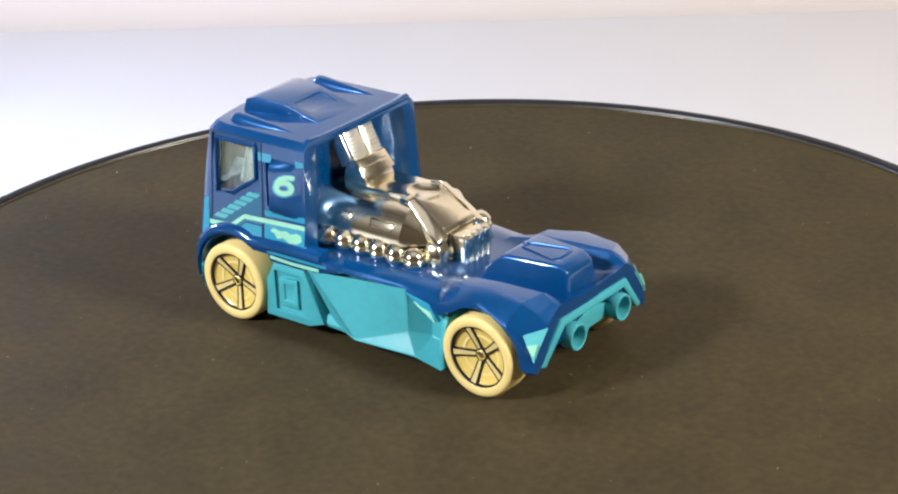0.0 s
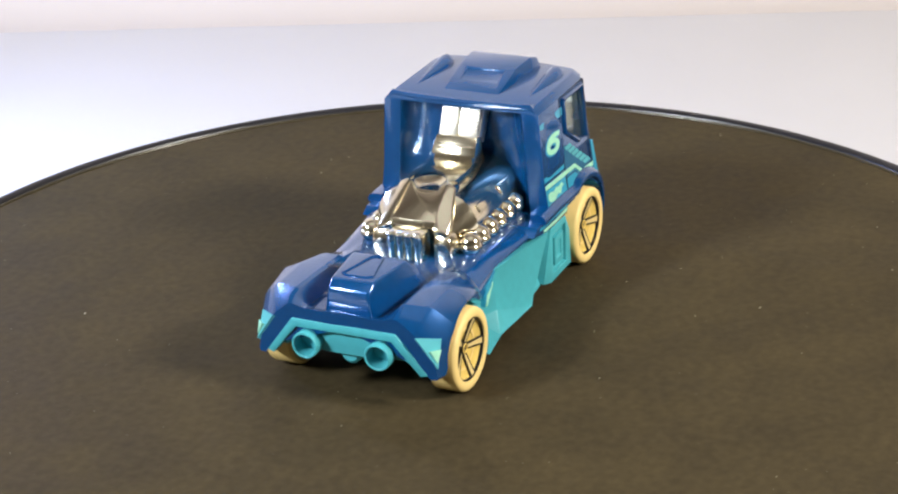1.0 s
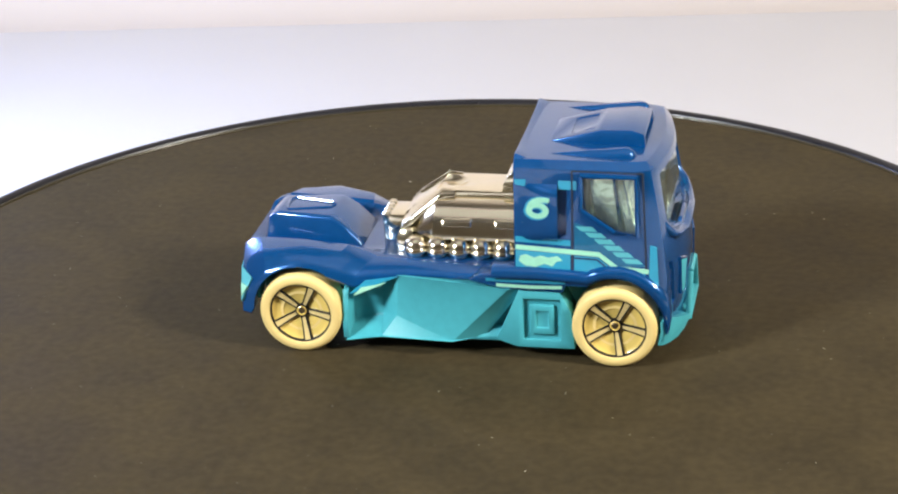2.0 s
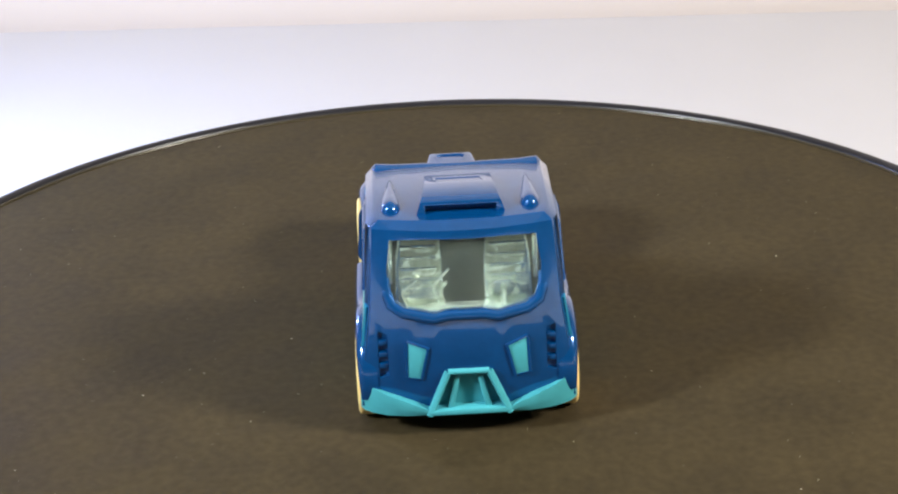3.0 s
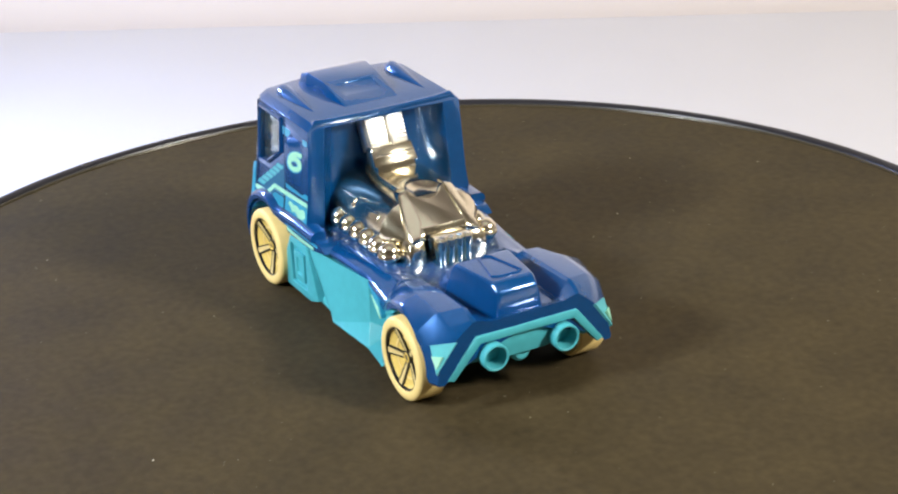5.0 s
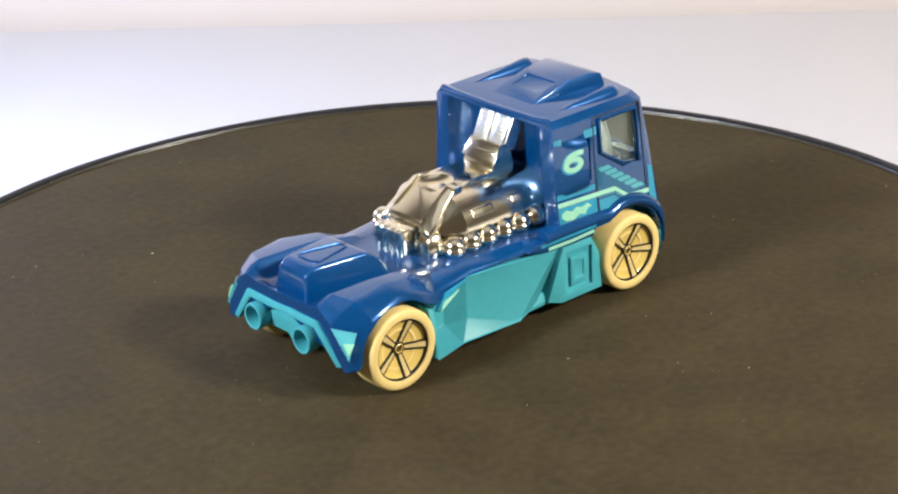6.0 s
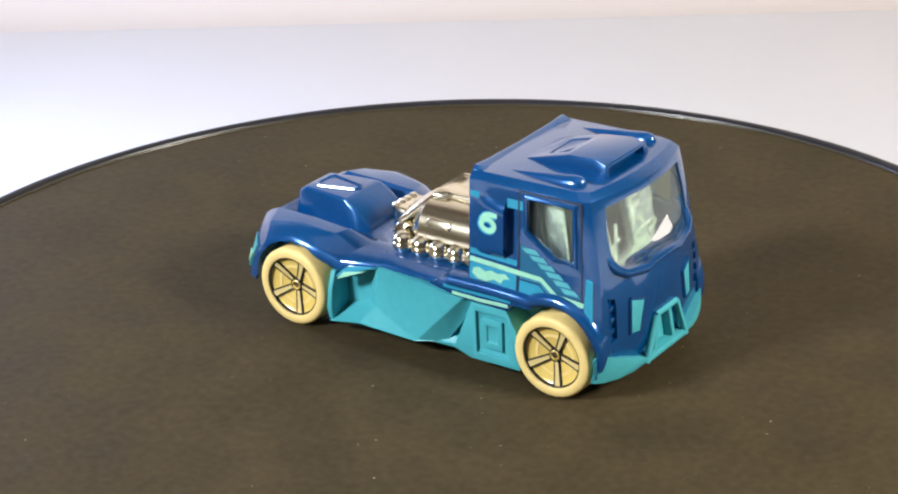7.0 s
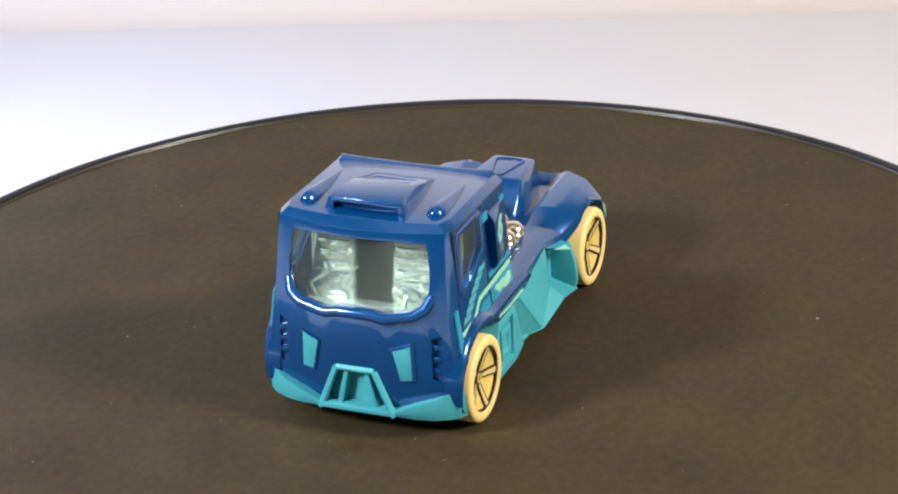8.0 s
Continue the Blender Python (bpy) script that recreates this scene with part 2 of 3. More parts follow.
def cab(truck):
    shell = loft([cab_ring(z) for z in (4.6, 8, 10, 15, 20, 25, 30, 31.8, 32.9)])
    hollow = loft([cab_ring(z, 1.1, 14.5) for z in (14.2, 15, 20, 25, 30, 31.4)])
    recess = loft([[(x, y, z) for y, z in ((-9.6 - f, 13.8), (9.6 + f, 13.8), (8.4 + f, 31.8), (-8.4 - f, 31.8))] for x, f in ((5, 3.6), (9.5, 2.4), (10.2, 2.05), (10.9, 1.5), (11.5, 0.8), (12.0, 0.0), (12.35, -0.8), (12.6, -1.9))])
    arch = lathe([(-20, 0), (-20, 7.75), (20, 7.75), (20, 0)], 40, "y", (25, 0, 6.8))
    under = box(5, 22, -20, 20, 0, 13.2)
    belly = box(5, 31.5, -11, 11, 0, 13.2)
    screen = prism(SCREEN, "x", 28.5, 40)
    glass = loft([[(x, y, z) for x, z in SIDE_WINDOW] for y in (-20, 20)])
    vents = [loft([[(front(12.2, z) + d, s * y, z) for y, z in ((11.5, 10.0), (12.9, 9.6), (12.9, 16.8), (11.5, 16.4))] for d in (-0.5, 4)]) for s in (1, -1)]
    grille = prism([(-5.6, 3.5), (5.6, 3.5), (2.6, 10.6), (-2.6, 10.6)], "x", 33.5, 40)
    slots = [loft([[(x, t * (side(z) - d), z) for x, z in ((16.25, 20.6), (17.6, 21.4), (17.7, 29.2), (16.25, 28.8))] for d in (0.9, -2.0)]) for t in (1, -1)]
    notch = prism([(-4.5, 17.0), (4.5, 17.0), (4.2, 31.6), (-4.2, 31.6)], "x", 12.0, 14.6)
    bm = cut(shell, hollow, recess, notch, arch, under, belly, screen, glass, *vents, grille, *slots)
    body = part("cab", bm, BLUE, truck, "glossy dark blue enamelled cab", bevel=0.5, seg=3)
    # roof: raised scoop with a slot under its front lip, and two fins
    bm = loft([[(13.4, -5.0, 32.4), (13.4, 5.0, 32.4), (13.4, 4.9, 32.75), (13.4, -4.9, 32.75)],
               [(21.5, -5.6, 32.4), (21.5, 5.6, 32.4), (21.8, 5.0, 34.9), (21.8, -5.0, 34.9)],
               [(26.5, -6.1, 32.4), (26.5, 6.1, 32.4), (26.5, 5.4, 35.2), (26.5, -5.4, 35.2)],
               [(28.9, -6.6, 32.3), (28.9, 6.6, 32.3), (28.6, 5.8, 34.7), (28.6, -5.8, 34.7)]])
    bm = cut(bm, box(27.2, 32, -5.1, 5.1, 32.75, 34.15), loft([[(x, y, z) for x, z in ((17.0, 33.5), (20.6, 34.35), (20.6, 37), (17.0, 37))] for y in (-3.3, 3.3)]))
    part("roof_scoop", bm, BLUE, body, bevel=0.22)
    for s in (1, -1):
        rings = []
        for x, w, h in ((14.6, 0.2, 0.7), (17.5, 0.8, 1.15), (21.0, 1.3, 1.65), (24.0, 1.6, 2.0), (26.0, 1.7, 2.25), (26.9, 1.55, 2.15), (27.5, 1.15, 1.75), (27.8, 0.5, 1.1)):
            ring = [(x, s * 10.1 + 0.9 * w * math.cos(radians(a)), 32.3 + 0.88 * h * math.sin(radians(a))) for a in range(0, 181, 20)]
            rings.append(ring)
        part("roof_fin", loft(rings), BLUE, body, smooth=60)
    rings = [[(9.45, y, z - 0.9), (9.45, y, z), (9.9, y, z), (11.6, y, z - 0.7), (11.6, y, z - 0.9)] for y, z in ((-12.8, 32.9), (-12.2, 33.5), (-9.5, 33.25), (0, 33.1), (9.5, 33.25), (12.2, 33.5), (12.8, 32.9))]
    part("roof_lip", loft(rings), BLUE, body, bevel=0.12)
    # lip round the foot of the windscreen
    path = [(11.1, 24.6)] + SCREEN[5:15] + [(-11.1, 24.6)]
    part("windscreen_lip", tube([(front(y, z) + 0.1 - 0.5 * max(0, z - 21.2), y * 1.04, z - 0.55) for y, z in path], 0.85, 12), BLUE, body)
    # arch ridges over the front wheels, running back along the sill
    for s in (1, -1):
        rings = []
        pts = [(a, 8.1) for a in range(-8, 128, 8)]
        path = [(25 + r * math.cos(radians(a)), 7.0 + r * math.sin(radians(a))) for a, r in pts]
        path = [(x, z) for x, z in path] + [(17.5, 14.2), (13, 14.4), (6, 14.3)]
        for i, (x, z) in enumerate(path):
            a, b = path[max(i - 1, 0)], path[min(i + 1, len(path) - 1)]
            d = Vector((b[0] - a[0], b[1] - a[1])).normalized()
            n = Vector((d.y, -d.x))
            k = max(0.12, min(1.0, (i + 1) / 7))
            ring = []
            for u, v in ((0, 13.4), (0, 16.05), (0.5, 16.2), (1.2, 15.9), (1.6, 15.2), (1.6, 13.4)):
                ring.append((x + n.x * u * k, s * (v - 0.5 * (1 - k)), z + n.y * u * k))
            rings.append(ring)
        part("wheel_arch", loft(rings), BLUE, body, smooth=50)
    # three slats in each corner vent
    for s in (1, -1):
        for k in range(3):
            z = 11.4 + k * 1.8
            part("vent_slat", box(front(12.2, z) - 1.5, front(12.2, z) - 0.05, s * 12.2 - 0.7, s * 12.2 + 0.7, z - 0.45, z + 0.45), BLUE, body, bevel=0.2)
    # glass
    ring = [[(front(y, z) - 0.55 - d, y, z) for y, z in [(-10.9, 30.9), (-6, 30.9), (0, 30.9), (6, 30.9), (10.9, 30.9), (11.5, 25), (10.4, 20.2), (5, 19.2), (0, 19.2), (-5, 19.2), (-10.4, 20.2), (-11.5, 25)]] for d in (0, 0.6)]
    part("windscreen", loft(ring), GLASS, truck, "clear faintly green windscreen").visible_shadow = False
    for s in (1, -1):
        poly = [(19.3, 31.3), (28.7, 31.2), (28.9, 21.2), (24.9, 21.5), (19.3, 25.1)]
        part("side_window", loft([[(x, s * (side(min(z, 31.8)) - d), z) for x, z in poly] for d in (0.75, 1.15)]), GLASS, truck, "clear faintly green side window").visible_shadow = False
    # seats and dashboard seen through the glass
    inner = part("dashboard", loft([[(31.8, -10.5, 14.5), (31.8, 10.5, 14.5), (31.5, 10, 18.8), (31.5, -10, 18.8)], [(28.5, -11, 14.5), (28.5, 11, 14.5), (28.5, 10.5, 19.0), (28.5, -10.5, 19.0)]]), INSIDE, truck, "shiny grey dashboard", bevel=0.4)
    part("rear_lining", loft([[(21.4, -11.8, 14.6), (21.4, 11.8, 14.6), (19.4, 11.0, 30.6), (19.4, -11.0, 30.6)], [(22.2, -11.8, 14.6), (22.2, 11.8, 14.6), (20.2, 11.0, 30.6), (20.2, -11.0, 30.6)]]), SMOKE, truck, bevel=0.2)
    for s in (1, -1):
        part("door_lining", loft([[(x, s * y, z) for x, z in ((20.6, 29.6), (24.2, 29.6), (25.2, 20.5), (22.0, 20.5))] for y in (10.2, 11.0)]), INSIDE, truck, bevel=0.3)
    part("cab_floor", box(15.5, 31.5, -12.0, 12.0, 14.0, 14.6), INSIDE, truck, bevel=0.2)
    for s in (1, -1):
        part("seat_back", loft([[(26.8, s * 6.6 - 3.6, 14.5), (28.8, s * 6.6 - 3.6, 14.5), (28.8, s * 6.6 + 3.6, 14.5), (26.8, s * 6.6 + 3.6, 14.5)],
                                [(25.0, s * 6.4 - 3.4, 25), (26.8, s * 6.4 - 3.4, 25), (26.8, s * 6.4 + 3.4, 25), (25.0, s * 6.4 + 3.4, 25)],
                                [(24.2, s * 6.2 - 2.8, 29.4), (25.8, s * 6.2 - 2.8, 29.4), (25.8, s * 6.2 + 2.8, 29.4), (24.2, s * 6.2 + 2.8, 29.4)]]), INSIDE, truck, "shiny silver seat back", bevel=0.5, seg=3)
        for k in range(7):
            z = 17.5 + 1.55 * k
            x = 28.7 - (z - 14.5) * 0.195
            part("seat_rib", tube([(x, s * 6.5 - 2.6, z), (x, s * 6.5 + 2.6, z)], 0.36, 6), INSIDE, truck)
        part("seat_cushion", box(27.0, 30.0, s * 6.0 - 3.4, s * 6.0 + 3.4, 14.4, 17.2), INSIDE, truck, bevel=0.7, seg=3)
    rng = random.Random(7)
    for k in range(5):
        x, y, z = rng.uniform(27.5, 30.0), rng.uniform(-9, 9), rng.uniform(15.5, 18.5)
        part("cab_lever", tube([(x, y, z), (x + rng.uniform(-1.5, 1), y + rng.uniform(-1.5, 1.5), z + rng.uniform(2.5, 5.0)), (x + rng.uniform(-2.5, 0), y + rng.uniform(-2, 2), z + rng.uniform(4, 6.5))], rng.uniform(0.2, 0.4), 7), INSIDE, truck)
    wheel = bmesh.new()
    ringpath = [(28.6 + 0.9 * math.sin(radians(a)), 5.8 + 2.1 * math.cos(radians(a)), 20.4 + 1.7 * math.sin(radians(a))) for a in range(0, 361, 24)]
    tube(ringpath, 0.35, 6, wheel)
    tube([(30.2, 5.8, 18.6), (28.6, 5.8, 20.4)], 0.4, 6, wheel)
    part("steering_wheel", wheel, INSIDE, truck)
    return body


def swell(x, z):
    """How far the panel with the number stands out from the cab's side."""
    if not (10.2 < x < 16.3 and 20.2 < z < 29.4):
        return 0.0
    u = (x - 10.2) / 6.1
    v = min(1.0, (z - 20.2) / 1.6, (29.4 - z) / 1.6)
    return 1.0 * u * u * (3 - 2 * u) * v * (2 - v)


def side_scoop(body, s):
    xs = [10.2 + 6.1 * i / 10 for i in range(11)]
    zs = [20.2, 20.5, 20.9, 21.4, 22.0, 23.5, 25.5, 27.4, 28.0, 28.5, 28.9, 29.2, 29.4]
    bm = bmesh.new()
    grid = [[bm.verts.new((x - 0.001, s * (side(min(z, 31.8)) + 0.02 + swell(min(x, 16.29), z)), z)) for z in zs] for x in xs]
    for p, q in zip(grid, grid[1:]):
        for k in range(len(zs) - 1):
            bm.faces.new((p[k], q[k], q[k + 1], p[k + 1]))
    foot = [bm.verts.new((16.3, s * (side(min(z, 31.8)) - 0.3), z)) for z in zs]
    for k in range(len(zs) - 1):
        bm.faces.new((grid[-1][k], foot[k], foot[k + 1], grid[-1][k + 1]))
    part("side_scoop", bm, BLUE, body, smooth=50)


def side_print(name, points, mat, parent, s, lift=0.05, label=""):
    bm = bmesh.new()
    bm.faces.new([bm.verts.new((x, 0, z)) for x, z in points])
    for z in (15, 20):
        bmesh.ops.bisect_plane(bm, geom=bm.verts[:] + bm.edges[:] + bm.faces[:], plane_co=(0, 0, z), plane_no=(0, 0, 1))
    raised = {v for v in bmesh.ops.extrude_face_region(bm, geom=bm.faces[:])["geom"] if isinstance(v, bmesh.types.BMVert)}
    for v in bm.verts:
        v.co.y = s * (side(min(v.co.z, 31.8)) + (lift if v in raised else -0.25))
    return part(name, bm, mat, parent, label)


def band(path, width):
    """A strip of a width along a path in x and z."""
    path = [Vector(p) for p in path]
    up, low = [], []
    for i, p in enumerate(path):
        d = (path[min(i + 1, len(path) - 1)] - path[max(i - 1, 0)]).normalized()
        n = Vector((-d.y, d.x)) * width / 2
        up.append(tuple(p + n))
        low.append(tuple(p - n))
    return up + low[::-1]


def prints(truck, body):
    for s in (1, -1):
        side_scoop(body, s)
        side_print("number_shade", [(10.6, 23.2), (14.2, 23.0), (14.9, 21.3), (12.6, 21.6), (11.4, 22.5)], NAVY, body, s, 0.06)
        side_print("lower_field", [(9.7, 18.6), (18.2, 18.2), (18.2, 15.0), (9.7, 15.0)], TEALPRINT, body, s, 0.04)
        side_print("door_field", [(18.8, 18.0), (22.4, 17.9), (25.2, 15.8), (29.8, 15.6), (29.6, 14.9), (18.8, 14.9)], TEALPRINT, body, s, 0.04)
        side_print("tick_field", [(18.8, 23.4), (21.2, 22.6), (30.0, 16.7), (25.6, 16.6), (22.8, 18.8), (18.8, 19.0)], DEEP, body, s, 0.035)
        side_print("upper_band", band([(9.7, 20.4), (18.2, 20.0)], 0.9), TEALPRINT, body, s, 0.05)
        side_print("mint_stripe", band([(9.7, 19.1), (22.6, 18.4), (25.4, 16.3), (30.2, 16.0)], 0.75), MINT, body, s, 0.07)
        side_print("dark_stripe", band([(18.8, 17.7), (22.3, 17.6), (25.0, 15.4), (28.5, 15.2)], 0.3), NAVY, body, s, 0.08)
        for k in range(6):
            x, z = 19.0 + 1.4 * k, 22.8 - 0.98 * k
            side_print("tick_mark", [(x, z), (x + 2.5, z), (x + 3.3, z - 0.75), (x + 0.8, z - 0.75)], AQUA, body, s, 0.06)
        side_print("flame_blob", [(10.4, 17.7), (11.3, 18.0), (12.6, 17.5), (13.6, 17.9), (14.8, 17.6), (16.2, 17.9), (17.0, 17.2), (16.0, 17.0), (15.4, 16.2), (14.2, 16.6), (12.8, 16.0), (11.2, 16.2), (10.2, 16.9)], MINT, body, s, 0.08)
        side_print("small_block", [(9.7, 30.0), (11.4, 30.0), (11.4, 28.9), (9.7, 29.2)], TEALPRINT, body, s, 0.05)
        side_print("small_block", [(16.4, 30.0), (19.2, 30.0), (19.2, 28.6), (16.4, 28.6)], TEALPRINT, body, s, 0.05)
        side_print("front_block", [(30.4, 20.2), (31.4, 19.8), (31.8, 13.2), (30.3, 13.9)], TEALPRINT, body, s, 0.06)
        # door seams
        side_print("door_seam", band([(18.5, 15.0), (18.5, 20.0), (18.5, 31.6)], 0.28), DARK, body, s, 0.06)
        side_print("door_seam", band([(29.9, 15.6), (29.7, 20.0), (29.2, 31.5)], 0.28), DARK, body, s, 0.06)
        side_print("door_seam", band([(18.4, 31.6), (29.2, 31.5)], 0.24), DARK, body, s, 0.05)
        # raised frame round the side window
        loop = SIDE_WINDOW + SIDE_WINDOW[:1]
        part("window_frame", tube([(x, s * (side(min(z, 31.8)) + 0.05), z) for x, z in loop], 0.42, 8), BLUE, body)
        # the racing number
        loop = [(1.4 * math.cos(radians(a)), -0.62 + 1.12 * math.sin(radians(a)), 0.5) for a in range(0, 361, 15)]
        tail = [(1.4 * math.cos(radians(a)), -0.62 + 1.12 * math.sin(radians(a)), 0.5) for a in (200, 180, 160)]
        tail += [(-1.22, 0.4, 0.52), (-0.75, 1.08, 0.54), (0.0, 1.5, 0.52), (0.9, 1.64, 0.48), (1.75, 1.62, 0.42)]
        lean = math.atan(0.064)
        up = Vector((0, -s * math.sin(lean), math.cos(lean)))
        right = Vector((-s, 0, 0))
        for name, mat, grow, shift, base_lift in (("number_outline", TEALPRINT, 0.22, 0.16, 0.03), ("number_six", MINT, 0.0, 0.0, 0.08)):
            bm = bmesh.new()
            mid = Vector((13.3 + s * shift, s * side(25.8), 25.8 - shift * 0.6))
            for path, lift in ((loop, base_lift), (tail, base_lift + 0.02)):
                rings = []
                for i, (u, v, w) in enumerate(path):
                    w += grow
                    a, b = Vector(path[max(i - 1, 0)][:2]), Vector(path[min(i + 1, len(path) - 1)][:2])
                    if path is loop and i in (0, len(path) - 1):
                        a, b = Vector((0, 0)), Vector((0, 1))
                    n = Vector((b.y - a.y, a.x - b.x)).normalized()
                    ring = []
                    for k, d in ((-w, -0.2), (w, -0.2), (w, lift), (-w, lift)):
                        q = Vector((u + n.x * k, v + n.y * k))
                        p = mid + right * (q.x + 0.12 * q.y) * 0.96 + up * q.y * 0.82
                        ring.append(p + Vector((0, s * (d + swell(p.x, p.z) + 0.02), 0)))
                    rings.append(ring)
                loft(rings, bm=bm)
            part(name, bm, mat, body, "mint green number 6" if name == "number_six" else "")


def rear_body(truck):
    """Deck, rear wings and tail in one blue casting."""
    # x, how far the outer edge lies from it, and half the section
    stations = [
        (12.0, 0, [(0, 14.4), (5, 14.4), (7, 14.4), (9.5, 14.4), (12.5, 14.4), (14.6, 14.0), (14.8, 12.9)]),
        (2.0, 0, [(0, 14.4), (5, 14.4), (7, 14.4), (9.5, 14.5), (12.0, 14.4), (14.3, 13.7), (14.4, 12.8)]),
        (-8.0, 0, [(0, 14.3), (5, 14.3), (7, 14.3), (9.5, 14.5), (11.6, 14.3), (13.2, 13.4), (13.3, 12.4)]),
        (-13.2, -4.0, [(0, 14.2), (5, 14.2), (7, 14.3), (9.2, 14.5), (11.7, 13.7), (14.0, 12.5), (14.9, 10.8)]),
        (-18.2, -1.2, [(0, 14.0), (5, 13.9), (7, 13.9), (8.8, 15.8), (12.0, 15.9), (15.1, 14.0), (15.7, 12.2)]),
        (-25.0, 0, [(0, 13.8), (5, 13.3), (6.9, 13.3), (8.7, 16.3), (12.6, 16.7), (15.4, 15.5), (16.1, 14.4)]),
        (-32.6, 2.2, [(0, 13.8), (5, 13.3), (6.6, 13.6), (8.8, 16.6), (13.0, 16.0), (15.9, 13.4), (16.3, 10.0)]),
        (-34.1, 0.9, [(0, 14.4), (5.0, 14.3), (6.6, 14.4), (9.0, 16.1), (12.5, 14.5), (15.4, 10.2), (15.8, 5.8)]),
        (-35.4, 0.7, [(0, 14.6), (4.0, 14.6), (6.6, 14.7), (8.9, 15.3), (11.8, 12.9), (14.4, 9.5), (15.2, 5.8)])]
    rings = []
    for x, shift, half in stations:
        low = [(half[-1][0] - 1.2, half[-1][1]), (half[-2][0] - 2.6, min(half[-2][1] - 1.6, 12.2))]
        h = [half[0]]
        for a, b, c in zip(half, half[1:], (half + low)[2:]):
            a, b, c = Vector(a), Vector(b), Vector(c)
            for q in (a, c):
                d = q - b
                h.append(tuple(b + d.normalized() * min(0.4, d.length * 0.3)))
        h += low
        at = [(x + shift * max(0, min(1, (y - 9) / 6.4)), y, z) for y, z in h]
        rings.append(at + [(x, 0, 12.2)] + [(u, -y, z) for u, y, z in reversed(at[1:])])
    arch = [lathe([(s * 10.2, 0), (s * 10.2, 7.65), (s * 20, 7.65), (s * 20, 0)], 40, "y", (-25, 0, 6.8)) for s in (1, -1)]
    bm = cut(loft(rings), *arch)
    body = part("rear_body", bm, BLUE, truck, "glossy dark blue rear wings and deck", smooth=23)
    # raised lid between the wings
    bm = loft([[(-33.6, -4.0, 12.9), (-33.6, 4.0, 12.9), (-33.0, 3.4, 17.5), (-33.0, -3.4, 17.5)],
               [(-31.8, -4.5, 12.9), (-31.8, 4.5, 12.9), (-31.4, 3.6, 18.6), (-31.4, -3.6, 18.6)],
               [(-21.5, -6.4, 12.9), (-21.5, 6.4, 12.9), (-22.0, 4.8, 18.6), (-22.0, -4.8, 18.6)],
               [(-18.9, -6.6, 12.9), (-18.9, 6.6, 12.9), (-19.6, 5.0, 16.9), (-19.6, -5.0, 16.9)],
               [(-16.4, -5.4, 13.2), (-16.4, 5.4, 13.2), (-17.0, 4.8, 14.5), (-17.0, -4.8, 14.5)]])
    part("engine_lid", bm, BLUE, body, bevel=0.55, seg=4, angle=20)
    for s in (1, -1):
        part("lid_ridge", tube([(-29.6, s * 2.5, 18.62), (-23.0, s * 1.0, 18.66), (-22.5, 0, 18.66)], 0.26, 6), BLUE, body)
    part("lid_ridge", tube([(-29.6, -2.5, 18.62), (-30.2, -1.6, 18.6), (-30.2, 1.6, 18.6), (-29.6, 2.5, 18.62)], 0.26, 6), BLUE, body)
    # aqua and mint wedges on the tail's corners, printed wedges beside the rear wheels
    for s in (1, -1):
        n = Vector((-0.5, 0.68 * s, 0.52)).normalized()
        for mat, lift, tri in ((AQUA, 0.3, ((-32.7, 14.9, 11.8), (-35.2, 11.8, 12.5), (-34.7, 15.1, 7.8))), (MINT, 0.36, ((-33.5, 15.2, 10.4), (-34.8, 14.0, 10.5), (-34.6, 15.0, 8.6)))):
            tri = [Vector((x, y * s, z)) for x, y, z in tri]
            part("tail_wedge", loft([[v - n * 0.4 for v in tri], [v + n * lift for v in tri]]), mat, body)
        tri = [Vector(v) for v in ((-17.0, s * 15.0, 9.9), (-9.4, s * 13.55, 12.6), (-14.6, s * 14.3, 12.0))]
        part("sill_print", loft([[v - Vector((0, 0.6 * s, 0)) for v in tri], [v + Vector((0, 0.15 * s, 0)) for v in tri]]), TEALPRINT, body)
        tri = [Vector(v) for v in ((-16.4, s * 15.05, 9.7), (-11.4, s * 14.0, 11.6), (-15.2, s * 14.6, 11.0))]
        part("sill_print", loft([[v - Vector((0, 0.6 * s, 0)) for v in tri], [v + Vector((0, 0.2 * s, 0)) for v in tri]]), MINT, body)
        # blue sill over the side box, with its stripes
        poly = [(18.0, 14.6), (4.0, 14.5), (2.2, 13.4), (7.4, 12.3), (17.0, 12.0)]
        part("sill", loft([[(x, s * y, z) for x, z in poly] for y in (10.0, 15.45)]), BLUE, body, bevel=0.15)
        for mat, path, w in ((TEALPRINT, ((17.4, 13.7), (5.0, 13.75)), 0.5), (MINT, ((16.9, 12.9), (12.0, 12.75), (6.6, 12.9)), 0.55)):
            part("sill_stripe", loft([[(x, s * y, z) for x, z in band(path, w)] for y in (15.2, 15.52)]), mat, body)
    return body


